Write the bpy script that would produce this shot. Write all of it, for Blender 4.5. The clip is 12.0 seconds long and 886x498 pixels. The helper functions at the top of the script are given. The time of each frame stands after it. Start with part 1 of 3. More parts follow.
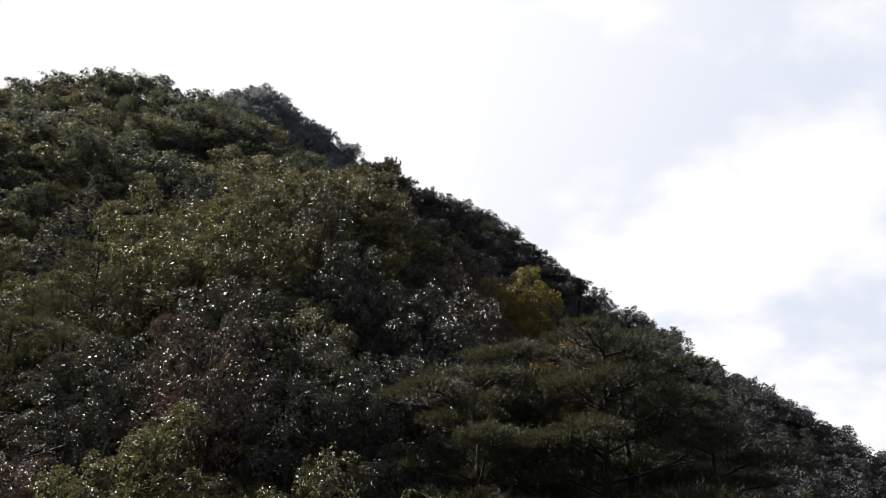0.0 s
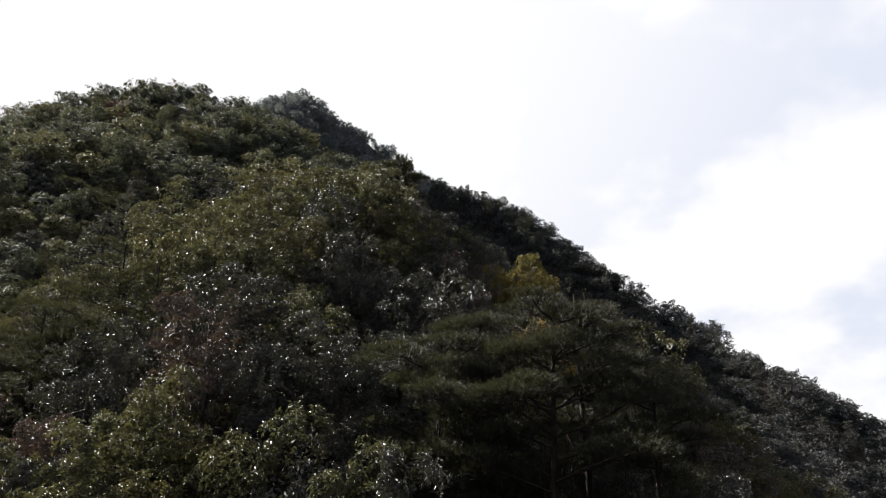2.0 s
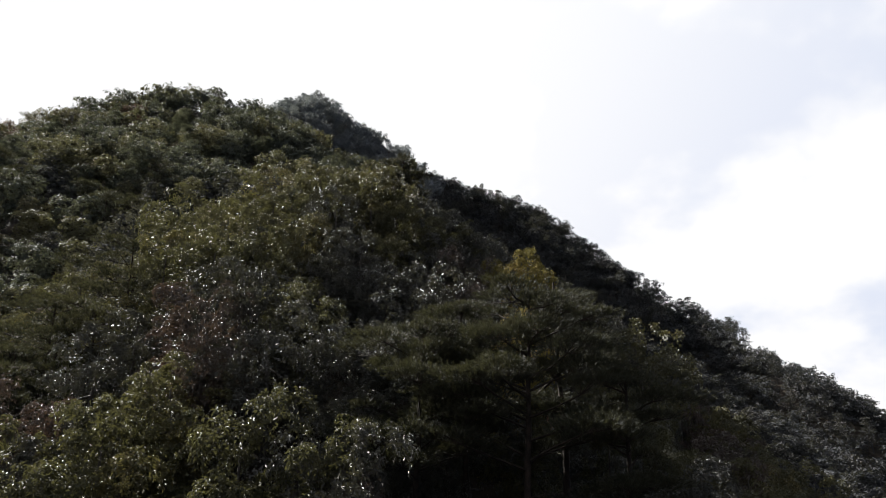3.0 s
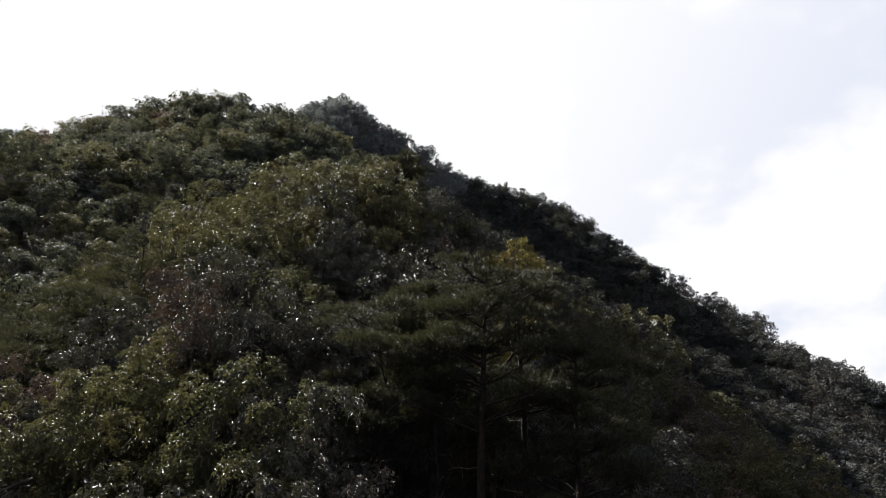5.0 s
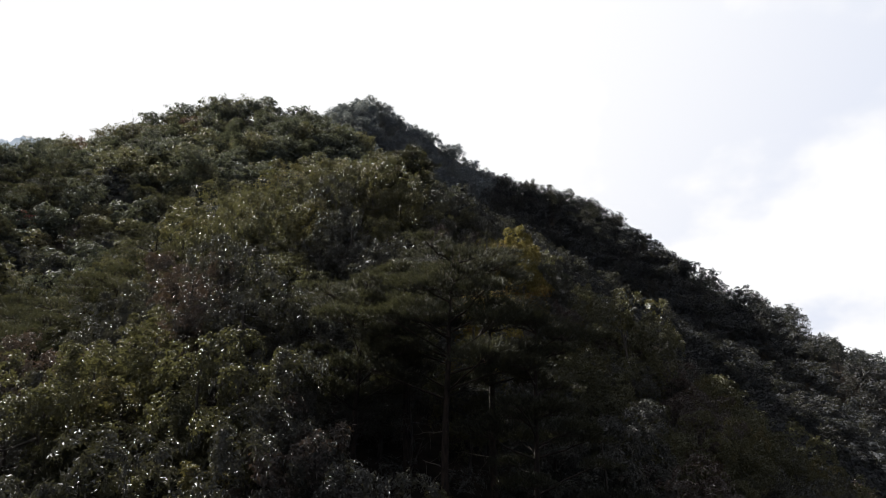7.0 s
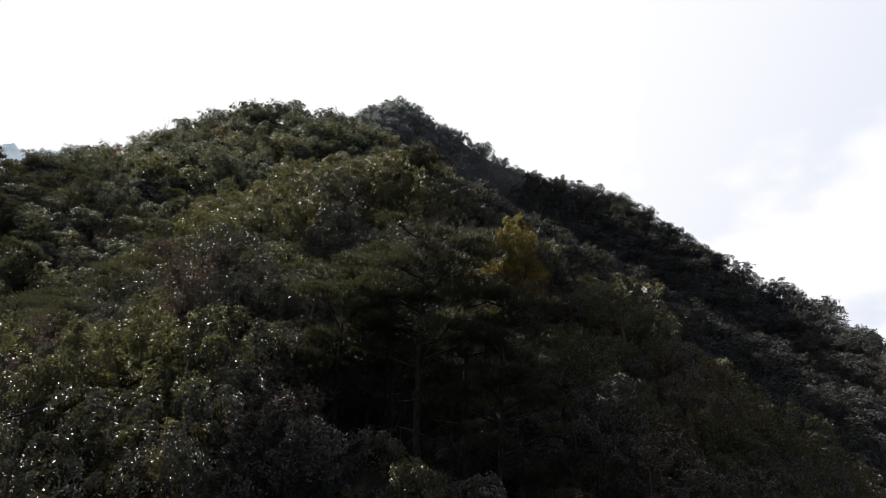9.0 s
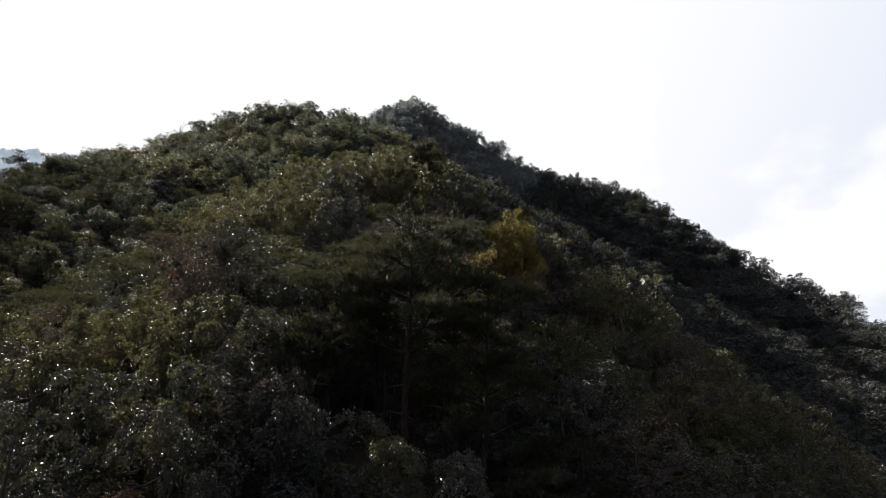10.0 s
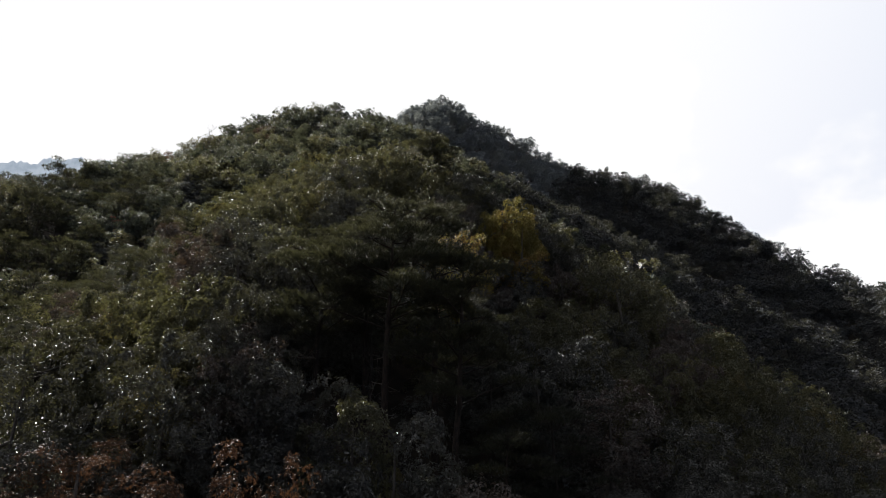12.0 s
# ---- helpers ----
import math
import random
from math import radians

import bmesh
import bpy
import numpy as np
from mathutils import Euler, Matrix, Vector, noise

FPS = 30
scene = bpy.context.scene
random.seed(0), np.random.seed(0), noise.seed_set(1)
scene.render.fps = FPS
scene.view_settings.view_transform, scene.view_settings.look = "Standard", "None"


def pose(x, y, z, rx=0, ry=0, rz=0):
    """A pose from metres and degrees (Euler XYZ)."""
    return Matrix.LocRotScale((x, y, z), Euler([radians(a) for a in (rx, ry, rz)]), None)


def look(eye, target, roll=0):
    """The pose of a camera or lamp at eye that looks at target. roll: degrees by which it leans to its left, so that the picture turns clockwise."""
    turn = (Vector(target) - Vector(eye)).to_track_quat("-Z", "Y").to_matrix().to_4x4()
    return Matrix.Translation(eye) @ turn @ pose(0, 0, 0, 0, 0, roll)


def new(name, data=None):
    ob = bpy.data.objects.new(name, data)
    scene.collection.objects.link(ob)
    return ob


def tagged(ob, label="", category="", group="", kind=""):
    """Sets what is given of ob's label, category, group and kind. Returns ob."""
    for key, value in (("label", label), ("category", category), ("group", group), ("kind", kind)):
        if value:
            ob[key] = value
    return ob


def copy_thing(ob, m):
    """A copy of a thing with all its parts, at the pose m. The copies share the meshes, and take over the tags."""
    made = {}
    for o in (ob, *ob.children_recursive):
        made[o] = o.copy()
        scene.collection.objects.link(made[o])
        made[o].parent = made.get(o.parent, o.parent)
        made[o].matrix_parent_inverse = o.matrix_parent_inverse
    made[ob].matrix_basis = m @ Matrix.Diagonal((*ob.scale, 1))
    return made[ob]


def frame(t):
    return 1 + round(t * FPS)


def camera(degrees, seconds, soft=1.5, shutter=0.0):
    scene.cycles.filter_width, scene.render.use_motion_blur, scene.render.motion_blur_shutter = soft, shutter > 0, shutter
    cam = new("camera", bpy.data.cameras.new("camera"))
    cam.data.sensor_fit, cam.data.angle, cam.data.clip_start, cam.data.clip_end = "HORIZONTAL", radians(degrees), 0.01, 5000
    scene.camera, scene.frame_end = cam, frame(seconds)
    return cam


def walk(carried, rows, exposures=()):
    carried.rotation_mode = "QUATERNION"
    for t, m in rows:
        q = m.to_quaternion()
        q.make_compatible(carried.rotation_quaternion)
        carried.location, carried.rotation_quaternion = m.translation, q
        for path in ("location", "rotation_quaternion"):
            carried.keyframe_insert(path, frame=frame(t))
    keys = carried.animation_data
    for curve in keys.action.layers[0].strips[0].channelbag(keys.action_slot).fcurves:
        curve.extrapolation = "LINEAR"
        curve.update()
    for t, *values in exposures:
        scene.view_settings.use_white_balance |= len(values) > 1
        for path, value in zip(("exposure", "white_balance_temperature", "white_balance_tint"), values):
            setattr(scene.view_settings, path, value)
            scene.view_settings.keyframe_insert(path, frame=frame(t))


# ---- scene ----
cam = camera(67.9, 12.0, soft=0.6)
METRES, EYE, TILT, LEAN, TURN = 20.0, 30.0, 18.25, 0.0, 0.0
ROWS = [
    (0.0, 0.0, 0.0, 0.0, 0.0, 0.0, -0.0),
    (0.5, 0.0339, -0.029, -0.0086, 0.95, 0.0, 0.29),
    (1.0, 0.0685, -0.0566, -0.0177, 1.92, -0.01, 0.65),
    (1.5, 0.1031, -0.0845, -0.0269, 2.85, 0.01, 0.94),
    (2.0, 0.1351, -0.109, -0.0356, 3.66, 0.02, 1.2),
    (2.5, 0.1697, -0.1343, -0.045, 4.47, 0.04, 1.48),
    (3.0, 0.2046, -0.1581, -0.0542, 5.2, 0.06, 1.72),
    (5.0, 0.3419, -0.2398, -0.0939, 7.91, 0.2, 2.61),
    (5.5, 0.3763, -0.257, -0.1051, 8.62, 0.23, 2.85),
    (6.0, 0.4107, -0.2731, -0.1167, 9.36, 0.27, 3.09),
    (6.5, 0.4459, -0.2886, -0.1288, 10.11, 0.3, 3.34),
    (7.0, 0.4818, -0.3037, -0.1416, 10.87, 0.35, 3.58),
    (9.0, 0.6283, -0.3624, -0.193, 14.08, 0.56, 4.57),
    (9.5, 0.6645, -0.3754, -0.2067, 14.87, 0.62, 4.83),
    (10.0, 0.7007, -0.3879, -0.2208, 15.65, 0.68, 5.07),
    (10.5, 0.7371, -0.4, -0.2349, 16.43, 0.74, 5.31),
    (11.0, 0.7734, -0.4114, -0.2493, 17.2, 0.81, 5.55),
    (11.5, 0.8094, -0.4221, -0.2639, 17.98, 0.88, 5.79),
    (12.0, 0.8457, -0.4321, -0.2787, 18.77, 0.96, 6.03),
]
walk(cam, [(t, pose(0, 0, EYE, TILT, LEAN, TURN) @ pose(METRES * x, METRES * y, METRES * z, 90 + pitch, roll, yaw)) for t, x, y, z, yaw, pitch, roll in ROWS],
     exposures=[(0.0, 2.2), (12.0, 2.2)])

# ---- sky and sun ----
SUN_AZIMUTH, SUN_HEIGHT = radians(-57), radians(40)  # azimuth from +y towards +x
SUN = Vector((math.sin(SUN_AZIMUTH) * math.cos(SUN_HEIGHT), math.cos(SUN_AZIMUTH) * math.cos(SUN_HEIGHT), math.sin(SUN_HEIGHT)))
sun = new("sun", bpy.data.lights.new("sun", "SUN"))
sun.data.energy, sun.data.angle, sun.data.color = 4.5, radians(0.6), (1.0, 0.97, 0.93)
sun.matrix_world = look(SUN * 500, (0, 0, 0))

world = bpy.data.worlds.new("sky")
scene.world = world
world.use_nodes = True


class Net:
    """Short hand for a node tree."""

    def __init__(self, tree):
        self.tree = tree
        tree.nodes.clear()

    def node(self, kind, **inputs):
        n = self.tree.nodes.new(kind)
        for key, value in inputs.items():
            socket = n.inputs[int(key[1:])] if key[0] == "_" and key[1:].isdigit() else n.inputs[key.replace("_", " ")]
            if isinstance(value, bpy.types.NodeSocket):
                self.tree.links.new(value, socket)
            else:
                socket.default_value = value
        return n

    def math(self, op, a, b=0.0, c=0.0):
        n = self.node("ShaderNodeMath", _0=a, _1=b, _2=c)
        n.operation = op
        return n.outputs[0]

    def vec(self, op, a, b=(0, 0, 0)):
        n = self.node("ShaderNodeVectorMath", _0=a, _1=b)
        n.operation = op
        return n.outputs["Value"] if op == "DOT_PRODUCT" else n.outputs[0]

    def ramp(self, value, lo, hi, a=0.0, b=1.0):
        n = self.node("ShaderNodeMapRange", Value=value, From_Min=lo, From_Max=hi, To_Min=a, To_Max=b)
        n.interpolation_type = "SMOOTHSTEP"
        return n.outputs[0]

    def mix(self, f, a, b, blend="MIX"):
        n = self.tree.nodes.new("ShaderNodeMix")
        n.data_type, n.blend_type = "RGBA", blend
        for k, v in ((0, f), (6, a), (7, b)):
            if isinstance(v, bpy.types.NodeSocket):
                self.tree.links.new(v, n.inputs[k])
            else:
                n.inputs[k].default_value = v if k == 0 else (*v, 1)
        return n.outputs[2]

    def noise(self, vector, scale, detail=3.0, rough=0.5):
        return self.node("ShaderNodeTexNoise", Vector=vector, Scale=scale, Detail=detail, Roughness=rough).outputs[0]


net = Net(world.node_tree)
way = net.node("ShaderNodeTexCoord").outputs["Generated"]
sky = net.node("ShaderNodeTexSky")
sky.sky_type, sky.sun_disc, sky.sun_elevation, sky.sun_rotation = "NISHITA", False, SUN_HEIGHT, SUN_AZIMUTH
sky.air_density, sky.dust_density = 1.0, 2.5
blue = net.vec("MULTIPLY", sky.outputs[0], (0.0057, 0.0066, 0.0103))
parts = net.node("ShaderNodeSeparateXYZ", Vector=way)
# cloud sheets lie flat overhead: the view direction is carried up to them
up = net.math("MAXIMUM", net.math("ADD", parts.outputs[2], 0.5), 0.1)
flat = net.node("ShaderNodeCombineXYZ", X=net.math("DIVIDE", parts.outputs[0], up), Y=net.math("DIVIDE", parts.outputs[1], up)).outputs[0]
billow = net.noise(net.vec("ADD", flat, (3.1, 1.7, 0)), 2.6, 5.0, 0.5)
glare = net.ramp(net.vec("DOT_PRODUCT", way, SUN), 0.26, 0.76)
# thin white haze in the sunward half of the sky, clearing to blue away from the sun
sunward = net.vec("DOT_PRODUCT", way, SUN)
low = net.ramp(parts.outputs[2], 0.6, 1.0, 1.0, 0.22)
veil = net.math("MULTIPLY", net.ramp(sunward, -0.4, 0.12), low)
haze = net.mix(net.math("MULTIPLY", veil, 0.95), blue, (0.178, 0.188, 0.214))
cover = net.math("MULTIPLY", net.math("ADD", net.ramp(billow, 0.42, 0.56), glare), veil)
cloudy = net.mix(net.math("MINIMUM", cover, 1.0), haze, (0.2211, 0.2211, 0.224))
bright = cloudy
back = net.node("ShaderNodeBackground", Color=bright, Strength=1.0)
net.node("ShaderNodeOutputWorld", Surface=back.outputs[0])


# ---- materials ----
def leaf_stuff(name, one, two, three, gloss=0.5, glow=0.24, clump=0.25, shine=0.26, lit=(0.11, 0.105, 0.035)):
    """Living leaves: three colours mixed leaf by leaf, tree by tree and in patches; shiny, and letting some sun through."""
    m = bpy.data.materials.new(name)
    m.use_nodes = True
    n = Net(m.node_tree)
    leaf = n.node("ShaderNodeNewGeometry").outputs["Random Per Island"]
    place = n.node("ShaderNodeNewGeometry").outputs["Position"]
    tree = n.node("ShaderNodeObjectInfo").outputs["Random"]
    patch = n.noise(place, clump, 2.0)
    f = n.math("ADD", n.math("MULTIPLY", leaf, 0.35), n.math("ADD", n.math("MULTIPLY", tree, 0.35), n.ramp(patch, 0.3, 0.7, -0.2, 0.5)))
    c = n.mix(n.ramp(f, 0.1, 0.65), one, two)
    c = n.mix(n.ramp(f, 0.72, 1.05), c, three)
    dry = n.noise(place, 9.0, 2.0)
    c = n.mix(n.ramp(dry, 0.55, 0.8, 0.0, 0.5), c, (0.065, 0.044, 0.024))
    b = n.node("ShaderNodeBsdfPrincipled", Base_Color=c, Roughness=n.math("MULTIPLY_ADD", leaf, 0.2, gloss), IOR=1.5, Specular_IOR_Level=shine)
    t = n.node("ShaderNodeBsdfTranslucent", Color=n.mix(0.40, c, lit))
    s = n.node("ShaderNodeMixShader", Fac=glow, _1=b.outputs[0], _2=t.outputs[0])
    n.node("ShaderNodeOutputMaterial", Surface=s.outputs[0])
    return m


def rough_stuff(name, one, two, scale, rough=0.9, bump=0.4, stretch=(1, 1, 1)):
    """Bark, soil: two colours in coarse and fine grain, with relief."""
    m = bpy.data.materials.new(name)
    m.use_nodes = True
    n = Net(m.node_tree)
    place = n.vec("MULTIPLY", n.node("ShaderNodeTexCoord").outputs["Object"], stretch)
    big, fine = n.noise(place, scale, 5.0), n.noise(place, scale * 7, 3.0)
    c = n.mix(n.ramp(n.math("ADD", big, n.math("MULTIPLY", fine, 0.4)), 0.5, 0.95), one, two)
    h = n.node("ShaderNodeBump", Strength=bump, Distance=0.05, Height=n.math("ADD", fine, big))
    b = n.node("ShaderNodeBsdfPrincipled", Base_Color=c, Roughness=rough, Normal=h.outputs[0], Specular_IOR_Level=0.15)
    n.node("ShaderNodeOutputMaterial", Surface=b.outputs[0])
    return m


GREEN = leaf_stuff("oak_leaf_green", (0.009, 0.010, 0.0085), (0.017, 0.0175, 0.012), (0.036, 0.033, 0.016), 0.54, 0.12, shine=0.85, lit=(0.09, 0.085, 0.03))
OLIVE = leaf_stuff("oak_leaf_olive", (0.026, 0.026, 0.009), (0.044, 0.042, 0.012), (0.086, 0.068, 0.016), 0.55, 0.22, shine=0.65)
RUSSET = leaf_stuff("oak_leaf_russet", (0.018, 0.015, 0.011), (0.029, 0.019, 0.013), (0.052, 0.027, 0.017), 0.54, 0.15, shine=0.9, lit=(0.11, 0.065, 0.03))
GOLD = leaf_stuff("maple_leaf_gold", (0.106, 0.090, 0.023), (0.154, 0.122, 0.028), (0.169, 0.090, 0.028), 0.54, 0.3)
RUST = leaf_stuff("small_leaf_rust", (0.036, 0.019, 0.011), (0.058, 0.029, 0.014), (0.066, 0.028, 0.013), 0.7, 0.18, shine=0.2, lit=(0.10, 0.045, 0.02))
RED = leaf_stuff("maple_leaf_red", (0.13, 0.040, 0.034), (0.18, 0.050, 0.040), (0.12, 0.05, 0.038), 0.6, 0.3, lit=(0.2, 0.05, 0.04))
# distance haze tinted into the green: lighter and bluer than the near oaks
HILL = leaf_stuff("hill_leaf_green_hazed", (0.025, 0.034, 0.031), (0.042, 0.051, 0.040), (0.066, 0.066, 0.044), 0.66, 0.24, 0.16, 0.3)
# blue-grey haze mixed into the leaf colours of the farther woods
GREY = leaf_stuff("far_leaf_hazed", (0.023, 0.025, 0.030), (0.036, 0.039, 0.043), (0.050, 0.049, 0.050), 0.85, 0.14, 0.12, 0.1)
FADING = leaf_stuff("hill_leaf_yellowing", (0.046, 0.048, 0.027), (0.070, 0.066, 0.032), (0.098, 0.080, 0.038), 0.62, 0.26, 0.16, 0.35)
RUSTY = leaf_stuff("hill_leaf_brown", (0.056, 0.036, 0.027), (0.080, 0.050, 0.034), (0.090, 0.044, 0.034), 0.62, 0.26, 0.16, 0.35, (0.12, 0.07, 0.04))
# pale blue leaf colours carry the air haze in front of the peak
PEAK = leaf_stuff("peak_leaf_hazed", (0.085, 0.102, 0.130), (0.115, 0.133, 0.155), (0.150, 0.158, 0.158), 0.7, 0.3, 0.10, 0.35)
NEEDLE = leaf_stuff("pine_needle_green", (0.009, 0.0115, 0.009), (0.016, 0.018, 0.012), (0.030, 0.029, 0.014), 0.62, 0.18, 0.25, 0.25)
BARK = rough_stuff("oak_bark_grey", (0.026, 0.023, 0.020), (0.085, 0.076, 0.068), 3.0, stretch=(3, 3, 0.7))
PINE_BARK = rough_stuff("pine_bark_brown", (0.012, 0.010, 0.009), (0.034, 0.025, 0.020), 4.0, stretch=(2, 2, 0.8))
# shade inside the crowns put into the dark colour of the added lumps
CORE_SHADE = rough_stuff("shaded_twigs", (0.014, 0.013, 0.009), (0.030, 0.026, 0.018), 2.0)
SOIL = rough_stuff("leaf_litter_brown", (0.012, 0.010, 0.008), (0.032, 0.025, 0.018), 0.6)
PALE = rough_stuff("torn_wood_pink", (0.34, 0.20, 0.16), (0.55, 0.38, 0.32), 6.0, stretch=(3, 3, 0.7))
DEAD = rough_stuff("dead_wood_grey", (0.05, 0.042, 0.036), (0.15, 0.13, 0.11), 6.0, stretch=(3, 3, 0.7))


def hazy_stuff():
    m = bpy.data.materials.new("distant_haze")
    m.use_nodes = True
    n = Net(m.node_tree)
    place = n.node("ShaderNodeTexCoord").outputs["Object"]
    # haze painted as a faint blue-grey glow of the mountain itself
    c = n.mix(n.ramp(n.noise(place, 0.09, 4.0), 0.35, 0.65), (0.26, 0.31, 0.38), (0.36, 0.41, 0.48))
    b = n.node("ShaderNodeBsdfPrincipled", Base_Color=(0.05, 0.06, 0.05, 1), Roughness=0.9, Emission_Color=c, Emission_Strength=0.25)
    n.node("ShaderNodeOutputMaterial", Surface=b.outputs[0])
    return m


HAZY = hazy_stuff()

# ---- the lie of the land ----
# crest lines: (x, y, z) along the crest, then the fall per metre to its left and right
CRESTS = (
    (((-1, -12, 1.0), (-3, 10, 18.1), (-8, 31, 32.7), (-9, 45, 43.7), (-8, 56, 48.5), (-18, 74, 53.6), (-28, 100, 66.2)), 0.73, 0.95),
    (((-118, 40, 38.0), (-94, 76, 69.7), (-97, 114, 91.0), (-80, 151, 115.5), (-85, 215, 147.0), (-92, 284, 204.0)), 0.77, 0.75),
    (((-80, 151, 121.5), (-56, 140, 106.5), (-36, 126, 88.1), (-22, 104, 63.9)), 0.75, 0.8),
    (((-330, 420, 150.0), (-180, 330, 150.0), (-92, 284, 196.0), (-70, 291, 185.0), (-32, 275, 150.5), (11, 272, 134.5), (64, 232, 78.5), (74, 180, 49.8), (100, 160, 25.7), (150, 110, 6.0)), 0.74, 0.92),
)


def land(x, y):
    """Height of the ground at x, y (arrays)."""
    x, y = np.asarray(x, float), np.asarray(y, float)
    total = np.exp((2.0 + 0 * x) / 3.0 - 60)
    for crest, left, right in CRESTS:
        best = np.full(x.shape, -1e3)
        for (ax, ay, az), (bx, by, bz) in zip(crest, crest[1:]):
            dx, dy = bx - ax, by - ay
            s = np.clip(((x - ax) * dx + (y - ay) * dy) / (dx * dx + dy * dy), 0, 1)
            d = np.hypot(x - ax - s * dx, y - ay - s * dy)
            side = np.clip((dx * (y - ay) - dy * (x - ax)) / (math.hypot(dx, dy) * np.maximum(d, 1e-6)), 0, 1)
            fall = right + (left - right) * side
            best = np.maximum(best, az + s * (bz - az) - fall * (np.sqrt(d * d + 16) - 4) )
        total = total + np.exp(np.clip(best, -200, 400) / 3.0 - 60)
    z = 3.0 * (np.log(total) + 60)
    # a gully runs down between the spur and the far slope
    z = np.maximum(z - 10 * np.exp(-((x - 33) / 17) ** 2 - ((y - 98) / 27) ** 2), np.minimum(z, 2.0))
    rough = np.sin(x * 0.13 + 1.3 * np.sin(y * 0.071)) * np.sin(y * 0.11 + 0.9 * np.sin(x * 0.083)) + 0.6 * np.sin(x * 0.31 + y * 0.23) * np.sin(y * 0.29 - x * 0.17)
    return z + rough * np.clip((z - 2) / 30, 0, 1) * 1.3


def sheet(name, verts, faces, material, smooth=False, second=None, start=0):
    """A mesh from arrays of places and of three- or four-cornered faces."""
    verts, faces = np.asarray(verts, np.float32), np.asarray(faces, np.int32)
    me = bpy.data.meshes.new(name)
    me.vertices.add(len(verts))
    me.vertices.foreach_set("co", verts.ravel())
    me.loops.add(faces.size)
    me.loops.foreach_set("vertex_index", faces.ravel())
    me.polygons.add(len(faces))
    me.polygons.foreach_set("loop_start", np.arange(0, faces.size, faces.shape[1], dtype=np.int32))
    me.update(calc_edges=True)
    me.polygons.foreach_set("use_smooth", np.full(len(faces), smooth))
    me.materials.append(material)
    if second:
        me.materials.append(second)
        slot = np.zeros(len(faces), np.int32)
        slot[start:] = 1
        me.polygons.foreach_set("material_index", slot)
    return me


# ---- ground ----
def spaced(lo, hi, near_lo, near_hi, step, n):
    mid = np.arange(near_lo, near_hi + step, step)
    return np.concatenate([near_lo + (lo - near_lo) * np.linspace(1, 0, n, endpoint=False) ** 2.2, mid, near_hi + (hi - near_hi) * np.linspace(0, 1, n + 1)[1:] ** 2.2])


gx, gy = spaced(-2600, 2600, -150, 140, 3.2, 34), spaced(-2600, 3000, -30, 320, 3.2, 34)
X, Y = np.meshgrid(gx, gy)
Z = land(X, Y)
rows_n, cols_n = X.shape
corner = (np.arange(rows_n - 1)[:, None] * cols_n + np.arange(cols_n - 1)[None]).ravel()
tagged(new("ground", sheet("ground", np.stack([X, Y, Z], -1).reshape(-1, 3), np.stack([corner, corner + 1, corner + cols_n + 1, corner + cols_n], 1), SOIL, True)),
       "steep mountainside of dark leaf litter under the forest", "ground", kind="structure")


# ---- trees ----
def unit(v):
    return v / np.maximum(np.linalg.norm(v, axis=-1, keepdims=True), 1e-9)


def blades(foot, along, face, length, width, fold=0.25, sag=0.2):
    """Folded leaves, two triangles each: foot, direction and upper side of every leaf."""
    side = unit(np.cross(along, face))
    top = np.cross(side, along)
    length, width = np.broadcast_to(length, len(foot))[:, None], np.broadcast_to(width, len(foot))[:, None]
    v = np.stack([foot, foot + along * length * 0.5 + side * width * 0.5 + top * width * fold,
                  foot + along * length - top * length * sag, foot + along * length * 0.5 - side * width * 0.5 + top * width * fold], 1)
    k = np.arange(len(foot))[:, None, None] * 4
    return v.reshape(-1, 3), (k + np.array([[0, 1, 2], [0, 2, 3]])).reshape(-1, 3)


def chips(foot, along, face, length, width):
    """Leaf sprays seen from afar, one triangle each."""
    side = unit(np.cross(along, face))
    length, width = np.broadcast_to(length, len(foot))[:, None], np.broadcast_to(width, len(foot))[:, None]
    v = np.stack([foot - side * width * 0.5, foot + side * width * 0.5 + along * length * 0.25, foot + along * length], 1)
    return v.reshape(-1, 3), np.arange(len(foot) * 3).reshape(-1, 3)


def tube(line, radii, sides=6):
    """A tapered limb along a line of places."""
    line, radii = np.asarray(line, float), np.asarray(radii, float)
    t = unit(np.gradient(line, axis=0))
    a = unit(np.cross(t, np.where(np.abs(t[:, 2:3]) > 0.8, [[1.0, 0, 0]], [[0, 0, 1.0]])))
    b = np.cross(t, a)
    w = np.linspace(0, 2 * np.pi, sides, endpoint=False)
    v = line[:, None] + radii[:, None, None] * (np.cos(w)[None, :, None] * a[:, None] + np.sin(w)[None, :, None] * b[:, None])
    i, j = np.meshgrid(np.arange(len(line) - 1), np.arange(sides), indexing="ij")
    j2 = (j + 1) % sides
    f = np.stack([i * sides + j, i * sides + j2, (i + 1) * sides + j2, (i + 1) * sides + j], -1).reshape(-1, 4)
    return v.reshape(-1, 3), f


def joined(pieces):
    vs, fs, n = [], [], 0
    for v, f in pieces:
        vs.append(v), fs.append(f + n)
        n += len(v)
    return np.concatenate(vs), np.concatenate(fs)


def bend(rng, a, b, n, wild):
    """A crooked line from a to b."""
    a, b = np.asarray(a, float), np.asarray(b, float)
    s = np.linspace(0, 1, n)[:, None]
    off = np.cumsum(rng.normal(0, 1, (n, 3)), 0) * wild / n ** 0.5
    return a + (b - a) * s + off * s * (1.2 - s)


def part(name, me, parent, label=""):
    ob = new(name, me)
    ob.parent = parent
    return tagged(ob, label)


